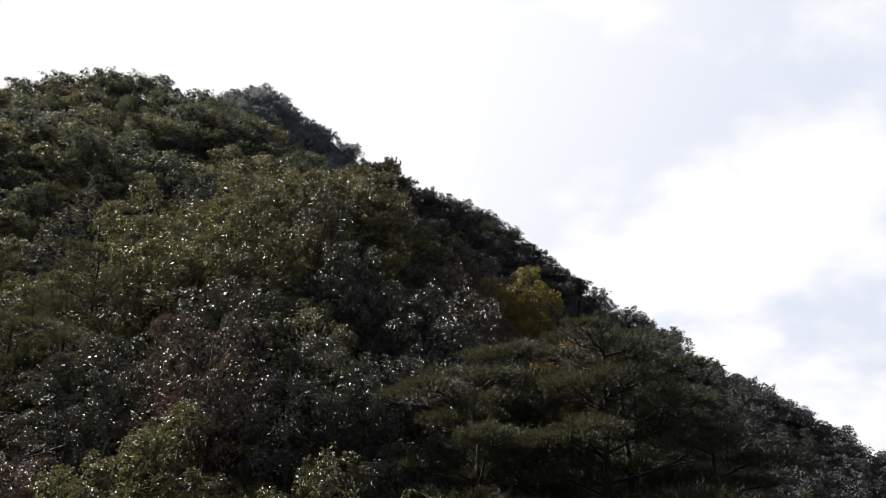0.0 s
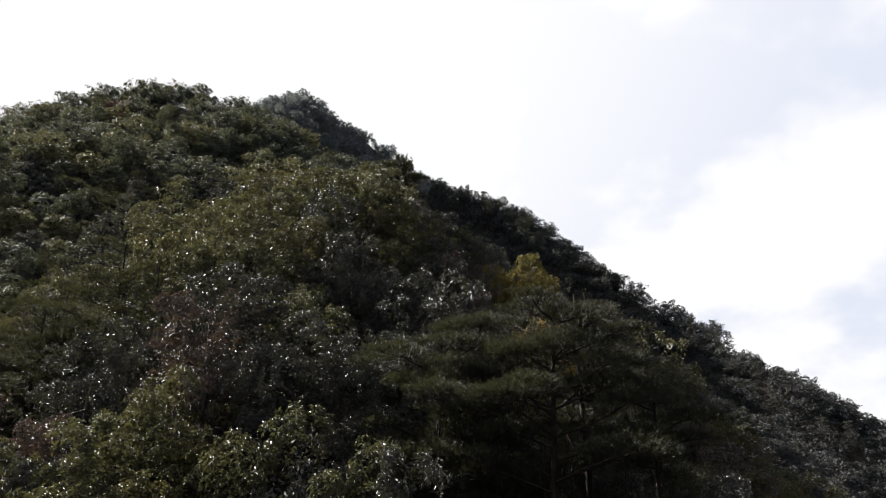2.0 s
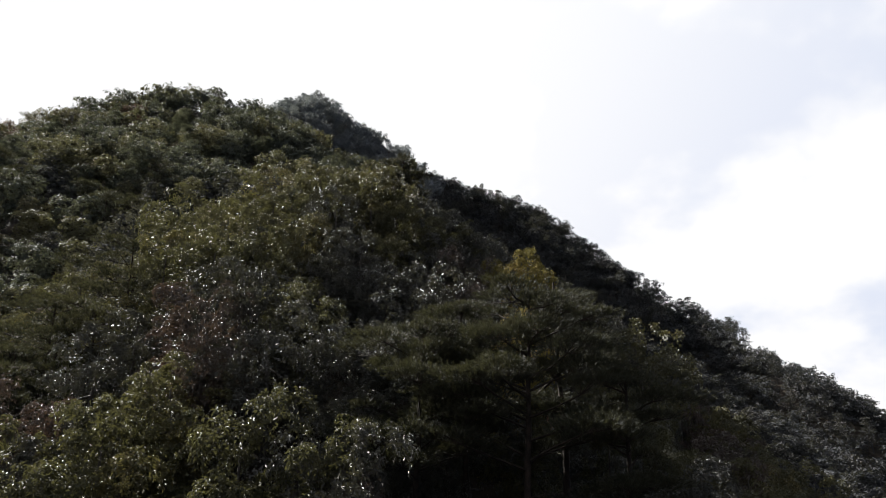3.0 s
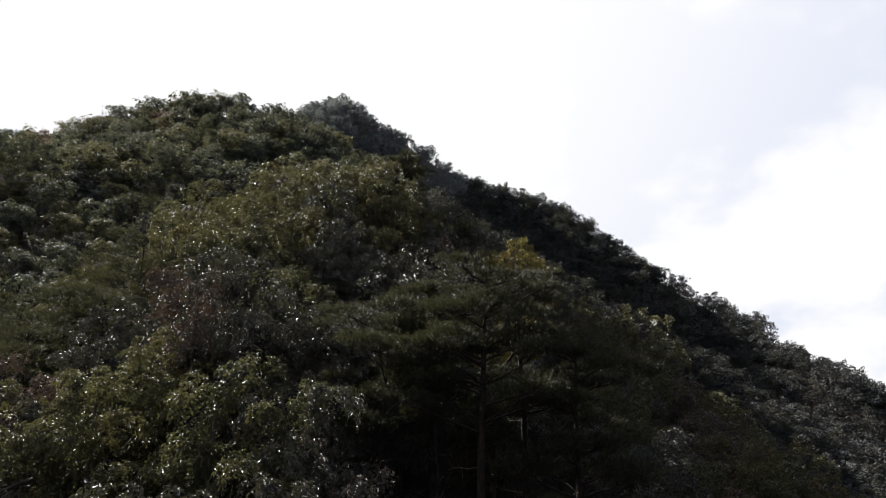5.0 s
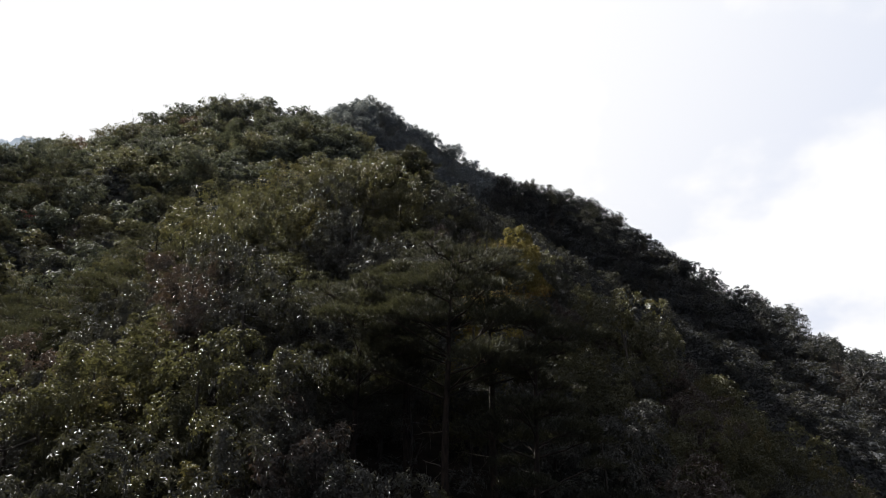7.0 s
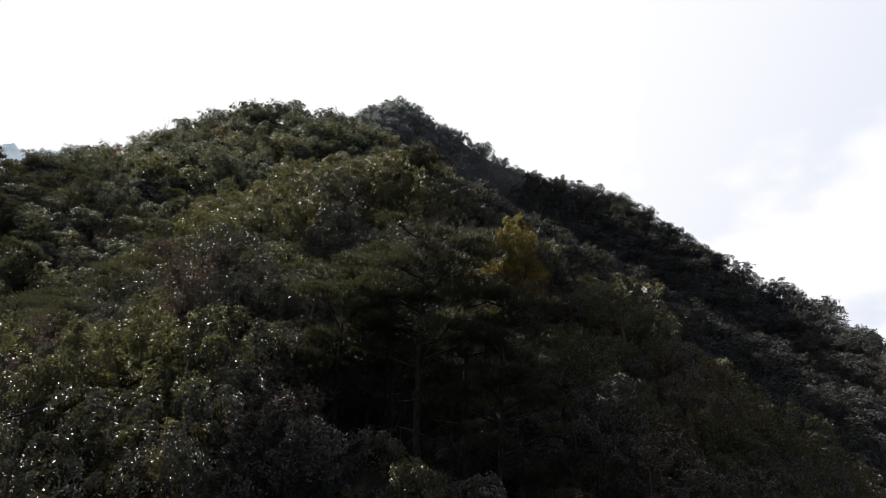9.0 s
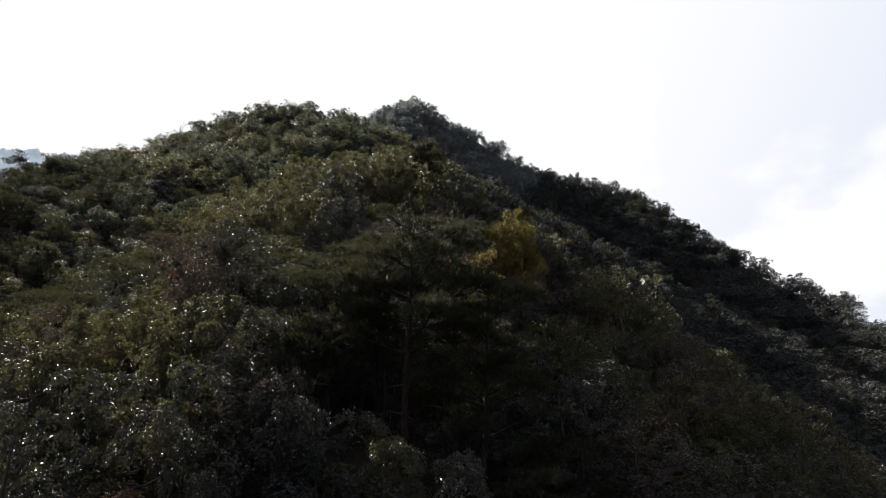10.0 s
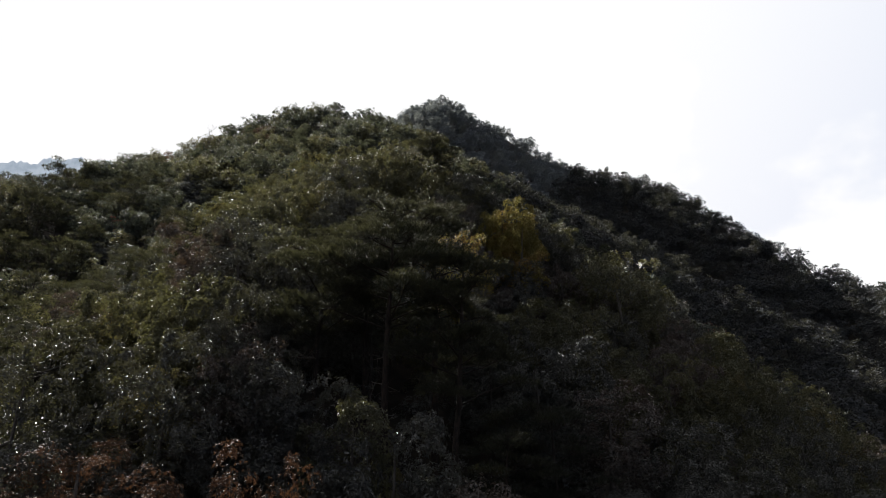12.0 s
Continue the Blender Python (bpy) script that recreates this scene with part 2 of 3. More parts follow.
def crown_plan(rng, height, spread, masses, low=0.24):
    """Centres and radii of the leaf masses of a round-headed tree."""
    c, r = [], []
    for k in range(masses):
        a, u = k * 2.4 + rng.uniform(-0.5, 0.5), (k + 0.5) / masses
        out = spread * math.sin(math.pi * min(1, 0.22 + 0.7 * (1 - u))) * rng.uniform(0.45, 0.8)
        c.append((out * math.cos(a), out * math.sin(a), height * (low + (0.88 - low) * u) + rng.uniform(-0.4, 0.4)))
        r.append(spread * rng.uniform(0.30, 0.50) * (1.1 - 0.35 * u))
    return np.array(c), np.array(r)


def leaf_crown(rng, centres, radii, sprays, rosettes, leaves, length, width, lining=160, cut=blades, loose=(0.3, 0.65)):
    """Sprays of leaf rosettes over the outsides of the leaf masses, with dark gaps between, and coarse inner leaves."""
    many = sprays * 3
    pick = rng.choice(len(radii), many, p=radii ** 2 / (radii ** 2).sum())
    d = unit(rng.normal(0, 1, (many, 3)) + [0, 0, 0.3])
    foot = centres[pick] + d * (radii[pick] * rng.uniform(0.78, 1.12, many))[:, None] * [1, 1, 0.8]
    gap = np.linalg.norm((foot[:, None] - centres[None]) / radii[None, :, None], axis=2)
    gap[np.arange(many), pick] = 9
    keep = np.nonzero((gap.min(1) > 0.7) & (d[:, 2] > -0.75))[0][:sprays]
    tip, d, pick = foot[keep], d[keep], pick[keep]
    reach = radii[pick] * rng.uniform(*loose, len(pick))
    # rosettes spread over a low dome round each spray's tip
    n = len(tip) * rosettes
    axis = unit(d * [1, 1, 0.6] + [0, 0, 0.75])
    a = unit(np.cross(axis, d + rng.normal(0, 0.4, d.shape)))
    b = np.cross(axis, a)
    w, q = rng.uniform(0, 6.28, n), np.sqrt(rng.random(n))
    k = np.repeat(np.arange(len(tip)), rosettes)
    out = np.cos(w)[:, None] * a[k] + np.sin(w)[:, None] * b[k]
    foot = tip[k] + (out * q[:, None] + axis[k] * (0.3 - 0.6 * q * q + rng.normal(0, 0.24, n))[:, None]) * reach[k, None]
    axis = unit(axis[k] + out * q[:, None] * 0.7 + rng.normal(0, 0.22, foot.shape))
    a = unit(np.cross(axis, rng.normal(0, 1, axis.shape)))
    b = np.cross(axis, a)
    turn = rng.uniform(0, 6.28, (n, 1)) + np.arange(leaves)[None] * 6.28 / leaves + rng.normal(0, 0.25, (n, leaves))
    along = np.cos(turn)[..., None] * a[:, None] + np.sin(turn)[..., None] * b[:, None] + axis[:, None] * rng.uniform(-0.2, 0.5, (n, leaves, 1))
    along[..., 2] -= rng.uniform(0.0, 0.55, (n, leaves))
    along = unit(along).reshape(-1, 3)
    face = np.repeat(axis, leaves, 0) + rng.normal(0, 0.5, along.shape)
    base = np.repeat(foot, leaves, 0) + along * length * 0.15
    size = rng.uniform(0.65, 1.2, len(along))
    outer = cut(base, along, face, length * size, width * size)
    # the shaded layer inside: coarser leaves lying close about the twigs of each mass
    p = rng.choice(len(radii), lining, p=radii ** 2 / (radii ** 2).sum())
    d = unit(rng.normal(0, 1, (lining, 3)))
    along = unit(np.cross(d, rng.normal(0, 1, d.shape)) - [0, 0, 0.4])
    inner = chips(centres[p] + d * (radii[p] * rng.uniform(0.46, 0.85, lining))[:, None] * [1, 1, 0.8], along, d + rng.normal(0, 0.35, d.shape), length * rng.uniform(0.8, 1.25, lining), width * rng.uniform(0.8, 1.3, lining))
    return joined([outer, inner])


def core_lumps(rng, centres, radii, size=0.66):
    """Rough lumps added inside the leaf masses, to block light like dense twigs would."""
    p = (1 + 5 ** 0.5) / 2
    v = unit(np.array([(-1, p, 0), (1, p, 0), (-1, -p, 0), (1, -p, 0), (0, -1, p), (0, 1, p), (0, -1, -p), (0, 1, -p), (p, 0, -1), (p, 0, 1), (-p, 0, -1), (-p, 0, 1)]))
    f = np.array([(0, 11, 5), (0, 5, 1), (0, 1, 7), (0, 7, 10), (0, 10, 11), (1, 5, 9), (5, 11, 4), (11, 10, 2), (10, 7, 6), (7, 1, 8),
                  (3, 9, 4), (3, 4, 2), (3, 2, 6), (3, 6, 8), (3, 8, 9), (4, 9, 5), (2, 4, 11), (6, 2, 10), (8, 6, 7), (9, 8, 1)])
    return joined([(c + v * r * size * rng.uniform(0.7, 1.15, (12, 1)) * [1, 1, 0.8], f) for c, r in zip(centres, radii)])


def broadleaf(name, seed, height, spread, masses, sprays, rosettes, leaves, length, width, limbs, leaf, bark, cut=blades, lining=1500, core=0.42, loose=(0.3, 0.65)):
    """A round-headed tree: crooked trunk, limbs, and a crown of single leaves."""
    rng = np.random.default_rng(seed)
    tree = new(name)
    c, r = crown_plan(rng, height, spread, masses)
    stem = bend(rng, (0, 0, -0.8), (rng.uniform(-0.4, 0.4), rng.uniform(-0.4, 0.4), height * 0.8), 9, 0.25)
    thick = 0.022 * height
    part("trunk", sheet("trunk", *tube(stem, np.linspace(thick, thick * 0.25, 9), 8), bark, True), tree)
    for k in range(limbs):
        j = k % masses
        root = stem[2 + (k * 5 // max(limbs, 1)) % 6]
        line = bend(rng, root, c[j] + (0, 0, r[j] * 0.3), 6, 0.3)
        pieces = [tube(line, np.linspace(thick * 0.45, 0.012, 6), 5)]
        for twig in range(4):
            a = line[2 + twig % 4]
            tip = c[j] + unit(rng.normal(0, 1, 3) + [0, 0, 0.3]) * r[j] * 0.95
            pieces.append(tube(bend(rng, a, tip, 4, 0.2), np.linspace(0.025, 0.006, 4), 4))
        part("limb", sheet("limb", *joined(pieces), bark, True), tree)
    leafy = leaf_crown(rng, c, r, sprays, rosettes, leaves, length, width, lining, cut, loose)
    v, f = joined([leafy, core_lumps(rng, c, r, core)]) if core else leafy
    part("crown", sheet("crown", v, f, leaf, False, CORE_SHADE if core else None, len(leafy[1])), tree)
    return tree


def needle_tufts(rng, foot, axis, needles, length, width):
    """Tufts of needles, each needle one thin triangle, spread about the tuft's axis."""
    m = len(foot)
    a = unit(np.cross(axis, rng.normal(0, 1, axis.shape)))
    b = np.cross(axis, a)
    w, lean = rng.uniform(0, 6.28, (m, needles, 1)), rng.uniform(0.1, 0.95, (m, needles, 1))
    along = unit(axis[:, None] + lean * (np.cos(w) * a[:, None] + np.sin(w) * b[:, None])).reshape(-1, 3)
    base = np.repeat(foot, needles, 0) + np.repeat(axis, needles, 0) * rng.uniform(-0.3, 0.5, (m * needles, 1)) * length
    across = unit(np.cross(along, rng.normal(0, 1, along.shape))) * width
    v = np.stack([base - across, base + across, base + along * (length * rng.uniform(0.7, 1.2, (m * needles, 1)))], 1)
    return v.reshape(-1, 3), np.arange(m * needles * 3).reshape(-1, 3)


def pine(name, seed, height, spread, plates, gap, needles, length, width, leaf, bark, low=0.38, lean=0.5, snags=0, sparse=0):
    """A red pine: crooked trunk and boughs that end in flat, cloud-like plates of needle tufts, dead snags below."""
    rng = np.random.default_rng(seed)
    tree = new(name)
    stem = bend(rng, (0, 0, -0.8), (rng.uniform(-lean, lean), rng.uniform(-lean, lean), height - 0.3), 12, 0.35)
    thick = 0.016 * height
    part("trunk", sheet("trunk", *tube(stem, np.linspace(thick, 0.03, 12), 8), bark, True), tree)
    feet, axes = [], []
    for k in range(plates):
        u = (k + rng.uniform(0.1, 0.9)) / plates
        h = height * (low + (0.95 - low) * u)
        i = min(int((h + 0.8) / (height + 0.5) * 11), 10)
        root = stem[i] + (stem[i + 1] - stem[i]) * rng.uniform(0.1, 0.9)
        a = k * 2.4 + rng.uniform(-0.5, 0.5)
        far = spread * math.sqrt(max(0.03, 1 - (0.1 + 0.88 * u) ** 3)) * rng.uniform(0.3, 1.0)
        wide = (0.4 + 0.17 * spread) * rng.uniform(0.7, 1.25)
        mid = root + np.array([far * math.cos(a), far * math.sin(a), far * rng.uniform(-0.02, 0.2)])
        line = bend(rng, root - (0, 0, 0.25 * far), mid, 6, 0.25)
        pieces = [tube(line, np.linspace(thick * 0.22, 0.02, 6), 5)]
        n = max(12, int(math.pi * wide * wide / gap / gap * 1.25))
        w, q = rng.uniform(0, 6.28, n), np.sqrt(rng.random(n))
        # an uneven rim, and a plate that is longer along its bough
        rim = 1 + 0.22 * np.sin(3 * w + k) + 0.16 * np.sin(5 * w + 2 * k)
        p, c = q * rim * np.cos(w) * 1.25, q * rim * np.sin(w) * 0.9
        spot = np.stack([p * math.cos(a) - c * math.sin(a), p * math.sin(a) + c * math.cos(a), 0.26 * (1 - q * q) + rng.normal(0, 0.10, n)], 1)
        feet.append(mid + spot * wide)
        axes.append(unit(spot * [0.8, 0.8, 0.3] + [0.35 * math.cos(a), 0.35 * math.sin(a), 0.75] + rng.normal(0, 0.25, (n, 3))))
        for t in range(0, n, max(1, n // 9)):
            pieces.append(tube(bend(rng, line[4], feet[-1][t], 4, 0.06), [0.014, 0.011, 0.008, 0.004], 3))
        part("bough", sheet("bough", *joined(pieces), bark, True), tree)
    # long bare leaders over the top, with a tuft at each end
    for k in range(sparse):
        a, far = k * 2.1 + 0.4, rng.uniform(0.7, 1.5)
        tip = stem[-1] + [far * math.cos(a), far * math.sin(a) * 0.5, rng.uniform(0.2, 0.6)]
        line = bend(rng, stem[-3], tip, 6, 0.2)
        pieces = [tube(line, np.linspace(0.03, 0.008, 6), 4)]
        for t in range(4):
            q = line[2 + t] + unit(rng.normal(0, 1, 3) + [0, 0, 0.9]) * 0.35
            pieces.append(tube(bend(rng, line[2 + t], q, 3, 0.03), [0.01, 0.008, 0.004], 3))
            feet.append(q[None] + rng.normal(0, 0.05, (5, 3)))
            axes.append(unit(rng.normal(0, 0.35, (5, 3)) + [0, 0, 1]))
        part("leader", sheet("leader", *joined(pieces), bark, True), tree, "thin bare leading shoot")
    part("crown", sheet("crown", *needle_tufts(rng, np.concatenate(feet), np.concatenate(axes), needles, length, width), leaf), tree)
    for k in range(snags):
        h = rng.uniform(max(0.3, low - 0.22), low) * height
        i = min(int((h + 0.8) / (height + 0.5) * 11), 10)
        a, far = rng.uniform(-2.6, -0.4), rng.uniform(0.8, 2.2)
        line = bend(rng, stem[i], stem[i] + [far * math.cos(a), far * math.sin(a), rng.uniform(-0.3, 0.4)], 6, 0.25)
        pieces = [tube(line, np.linspace(0.03, 0.008, 6), 4)]
        for t in range(4):
            root = line[1 + t]
            pieces.append(tube(bend(rng, root, root + rng.normal(0, 0.3, 3), 4, 0.1), [0.014, 0.011, 0.008, 0.004], 3))
        part("dead_branch", sheet("dead_branch", *joined(pieces), DEAD, True), tree, "bare grey dead branch")
    return tree


def dress(tree, leaf):
    """The same tree with leaves of another colour."""
    for ob in tree.children:
        if ob.name.startswith("crown"):
            ob.material_slots[0].link = "OBJECT"
            ob.material_slots[0].material = leaf
    return tree


rng = np.random.default_rng(7)
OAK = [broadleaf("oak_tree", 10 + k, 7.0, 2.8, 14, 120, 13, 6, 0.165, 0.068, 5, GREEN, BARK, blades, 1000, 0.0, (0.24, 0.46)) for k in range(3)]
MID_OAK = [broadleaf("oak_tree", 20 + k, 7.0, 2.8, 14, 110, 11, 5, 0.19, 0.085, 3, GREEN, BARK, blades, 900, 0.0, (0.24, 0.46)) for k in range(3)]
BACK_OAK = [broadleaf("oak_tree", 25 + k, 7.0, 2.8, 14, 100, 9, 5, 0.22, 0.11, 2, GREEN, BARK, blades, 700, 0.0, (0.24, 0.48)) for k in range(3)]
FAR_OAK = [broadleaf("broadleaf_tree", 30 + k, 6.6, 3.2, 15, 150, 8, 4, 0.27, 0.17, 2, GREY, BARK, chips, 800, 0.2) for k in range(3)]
SAPLING = [broadleaf("sapling", 37 + k, 6.5, 1.7, 8, 24, 6, 4, 0.17, 0.065, 5, GREEN, BARK, blades, 30, 0.0) for k in range(2)]
SHRUB = [broadleaf("rusty_tree", 35 + k, 8.0, 2.4, 15, 150, 14, 5, 0.085, 0.05, 5, RUST, BARK, chips, 1200, 0.0, (0.3, 0.55)) for k in range(2)]
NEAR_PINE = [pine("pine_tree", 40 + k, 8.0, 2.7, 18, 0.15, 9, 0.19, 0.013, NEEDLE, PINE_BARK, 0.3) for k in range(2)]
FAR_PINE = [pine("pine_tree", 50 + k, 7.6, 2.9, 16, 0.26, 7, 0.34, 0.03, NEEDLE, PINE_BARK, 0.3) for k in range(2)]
used = set()
LABEL = {"GREEN": "oak with glossy dark green leaves on the slope", "OLIVE": "oak with yellowing olive leaves on the slope", "RUSSET": "oak with leaves turning russet brown",
         "GREY": "broadleaf tree on the mountainside, leaf colour greyed for haze", "HILL": "broadleaf tree with haze-tinted green leaves on the hillside", "FADING": "broadleaf tree with fading olive yellow leaves", "RUST": "small tree with tiers of rusty brown autumn leaves", "GOLD": "maple with golden yellow autumn leaves", "RED": "small maple with red autumn leaves", "NEEDLE": "red pine with dark green needle tiers"}
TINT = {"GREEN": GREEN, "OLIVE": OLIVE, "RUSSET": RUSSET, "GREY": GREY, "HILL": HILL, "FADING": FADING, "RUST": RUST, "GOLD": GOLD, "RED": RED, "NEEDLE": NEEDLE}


def plant(model, x, y, size=1.0, tint=None, group="trees of the mountain forest", tall=1.0, sink=0.0):
    """Stands a copy of a model tree on the ground."""
    z = float(land(x, y)) - sink
    m = Matrix.Translation((x, y, z)) @ Matrix.Rotation(rng.uniform(0, 6.28), 4, "Z") @ Matrix.Rotation(rng.normal(0, 0.04), 4, "X")
    if model.name in used:
        ob = copy_thing(model, m)
    else:
        used.add(model.name)
        ob = model
        ob.matrix_basis = m
    ob.scale = (size, size, size * tall)
    if tint:
        dress(ob, TINT[tint])
        kind = "pine" if tint == "NEEDLE" else "maple" if tint in ("GOLD", "RED") else "tree"
        tagged(ob, LABEL[tint], kind, group)
    return ob


def spots(x0, x1, y0, y1, step):
    """Uneven standing places over a stretch of the slope."""
    out = []
    for j, y in enumerate(np.arange(y0, y1, step * 0.87)):
        for x in np.arange(x0 + (j % 2) * step / 2, x1, step):
            out.append((x + rng.uniform(-0.33, 0.33) * step, y + rng.uniform(-0.33, 0.33) * step))
    return out


def patchy(x, y, a, b):
    return math.sin(x * a + 1.7 * math.sin(y * b)) * math.cos(y * a * 0.9 + 1.1 * math.sin(x * b))


# the near spur: patches of colour (x, y, reach, tint)
PATCH = ((-7.5, 23.5, 2.6, "RUSSET"), (4.8, 44, 3.0, "GOLD"), (2.0, 36, 3.2, "RUSSET"), (-14, 36, 7, "OLIVE"), (-9, 47, 9, "OLIVE"), (-9, 12, 5, "OLIVE"), (10, 37, 4, "OLIVE"),
         (0, 28, 5, "GREEN"), (22, 45, 5, "OLIVE"), (-4, 15.5, 3.6, "OLIVE"), (-16, 22, 4, "GREEN"), (-7.5, 18.5, 3, "OLIVE"), (14, 32, 4.5, "OLIVE"), (18, 33, 4, "OLIVE"))
# trees that stand out: (x, y, height of the top, spread, tint)
MARKED = ((4.8, 43.3, 43.2, 1.0, "GOLD"), (5.8, 42.0, 41.6, 0.8, "GOLD"), (2.0, 34.5, 38.6, 0.8, "RUSSET"), (4.6, 30.0, 35.6, 0.6, "GOLD"), (-7.2, 19.6, 31.8, 0.9, "OLIVE"), 
          (-22.4, 45.8, 50.4, 1.0, "OLIVE"), (-15.2, 32.2, 41.0, 1.0, "OLIVE"), (13.9, 43.8, 37.8, 1.0, "OLIVE"), (24.0, 47.0, 28.6, 1.0, "OLIVE"), (-4.0, 10.1, 26.6, 0.9, "GREEN"),
          (-9.0, 24.0, 35.2, 0.6, "RUSSET"), (-0.6, 12.5, 26.6, 0.8, "GREEN"), (3.4, 15.4, 25.4, 0.85, "GREEN"), (5.5, 16.0, 24.9, 0.7, "OLIVE"), (-9.4, 16.0, 29.8, 0.9, "OLIVE"),
          (-3.6, 17.0, 30.6, 0.9, "OLIVE"), (-2.0, 16.4, 30.1, 0.85, "OLIVE"), (-0.5, 16.2, 29.2, 0.95, "GREEN"), (0.6, 15.4, 27.8, 0.95, "RUSSET"), (1.8, 14.6, 26.2, 0.9, "GREEN"), (7.2, 15.2, 24.0, 0.8, "GREEN"), (9.8, 13.2, 21.8, 0.7, "RUSSET"))
BIG_PINES = ((4.6, 20.4), (6.0, 22.0), (0.7, 20.6), (7.4, 20.6), (2.4, 22.4), (-4.2, 50.9))
for x, y in spots(-31, 50, 7, 59, 3.5):
    if x < -13 - 1.5 * (y - 12) or x > 16 + 0.65 * (y - 12):
        continue
    if min(math.hypot(x - a, y - b) for a, b in BIG_PINES) < 2.2 or min(math.hypot(x - m[0], y - m[1]) / m[3] for m in MARKED) < 1.9:
        continue
    if math.hypot((x - 4.6) / 4.6, (y - 18.2) / 4.4) < 1 or (y < 11.5 and x > -7):
        continue
    w = rng.random()
    if math.hypot((x - 11.0) / 4.0, (y - 21.0) / 4.0) < 1:
        plant(NEAR_PINE[rng.integers(2)], x, y, rng.uniform(0.7, 0.9), "NEEDLE")
        continue
    if (x < -14 and 18.5 < y < 29 and w < 0.9) or (x < -18 and 20 < y < 38 and w < 0.65):
        plant(NEAR_PINE[rng.integers(2)], x, y, rng.uniform(0.75, 1.0), "NEEDLE")
        continue
    near = sorted((math.hypot(x - a, y - b) / r, tint) for a, b, r, tint in PATCH)[0]
    tint = near[1] if near[0] < 1 else "OLIVE" if w > 0.68 else "RUSSET" if w < 0.13 else "GREEN"
    model = (OAK if y < 24 else MID_OAK if y < 42 else BACK_OAK)[rng.integers(3)]
    plant(model, x, y, rng.uniform(0.7, 1.0), tint, tall=rng.uniform(0.85, 1.15))
for k, (x, y, top, wide, tint) in enumerate(MARKED):
    model = (OAK if y < 28 else MID_OAK)[k % 3]
    high = max(v.co.z for v in [c for c in model.children if c.name.startswith("crown")][0].data.vertices)
    wide = max(wide, (top - float(land(x, y))) / high / 1.2)
    plant(model, x, y, wide, tint, tall=(top - float(land(x, y))) / high / wide)
for k, (x, y, top, wide) in enumerate(((0.6, 9.0, 22.9, 0.85), (2.9, 8.6, 22.3, 0.7), (5.0, 8.8, 22.0, 0.8), (7.0, 9.4, 22.7, 0.85), (4.4, 7.4, 21.4, 0.7), (-1.8, 9.4, 22.3, 0.8))):
    high = max(v.co.z for v in [c for c in SHRUB[k % 2].children if c.name.startswith("crown")][0].data.vertices)
    plant(SHRUB[k % 2], x, y, wide, "RUST", "rusty trees at the foot of the spur", tall=(top - float(land(x, y))) / high / wide)
# thin saplings and a hanging dead branch in the dark hollow beneath the big pines
for x, y, size in ((1.8, 17.0, 0.75), (3.9, 16.2, 0.7), (6.9, 17.6, 0.8), (8.4, 19.4, 0.8), (5.4, 15.2, 0.6), (2.6, 22.8, 0.9), (7.6, 15.6, 0.65), (12.4, 14.6, 0.6), (10.2, 13.2, 0.6)):
    tagged(plant(SAPLING[int(x) % 2], x, y, size), "thin sapling with few glossy leaves in deep shade", "sapling", "saplings beneath the pines")
tagged(dress(plant(SAPLING[0], 11.7, 15.6, 0.9), RUSSET), "thin sapling with drooping reddish brown leaves", "sapling", "saplings beneath the pines")
plant(FAR_OAK[0], -64.4, 67.4, 0.6, "RED")
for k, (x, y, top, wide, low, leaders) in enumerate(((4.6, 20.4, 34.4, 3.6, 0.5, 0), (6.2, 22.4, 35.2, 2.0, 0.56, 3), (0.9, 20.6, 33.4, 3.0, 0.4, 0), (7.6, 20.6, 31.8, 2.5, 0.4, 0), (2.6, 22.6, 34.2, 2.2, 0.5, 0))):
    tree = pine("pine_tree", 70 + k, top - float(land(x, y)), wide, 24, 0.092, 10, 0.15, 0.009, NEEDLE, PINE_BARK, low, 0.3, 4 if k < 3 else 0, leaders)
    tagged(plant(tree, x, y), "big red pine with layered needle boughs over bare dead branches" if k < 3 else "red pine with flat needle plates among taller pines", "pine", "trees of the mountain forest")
crest_pine = pine("pine_tree", 80, 55.2 - float(land(-4.2, 50.9)), 2.3, 16, 0.13, 9, 0.22, 0.018, NEEDLE, PINE_BARK, 0.5)
tagged(plant(crest_pine, -4.2, 50.9), "dark pine standing out on the spur's crest", "pine", "trees of the mountain forest")


def bare_tree(seed, height, forks):
    """A small leafless tree: forked grey stems and fine twigs."""
    g = np.random.default_rng(seed)
    tree = new("bare_tree")
    stem = bend(g, (0, 0, -0.5), (g.uniform(-0.6, 0.6), g.uniform(-0.6, 0.6), height), 9, 0.5)
    part("trunk", sheet("trunk", *tube(stem, np.linspace(0.045, 0.01, 9), 6), BARK, True), tree)
    for k in range(forks):
        root = stem[3 + k % 5]
        a = k * 2.4 + g.uniform(-0.4, 0.4)
        tip = root + np.array([math.cos(a) * 1.2, math.sin(a) * 1.2, g.uniform(0.8, 1.8)]) * g.uniform(0.6, 1.1)
        line = bend(g, root, tip, 6, 0.25)
        pieces = [tube(line, np.linspace(0.018, 0.006, 6), 4)]
        for t in range(7):
            j = 1 + t % 5
            pieces.append(tube(bend(g, line[j], line[j] + unit(g.normal(0, 1, 3) + [0, 0, 0.6]) * g.uniform(0.3, 0.8), 4, 0.08), [0.011, 0.009, 0.007, 0.004], 3))
        part("limb", sheet("limb", *joined(pieces), BARK, True), tree)
    return tree


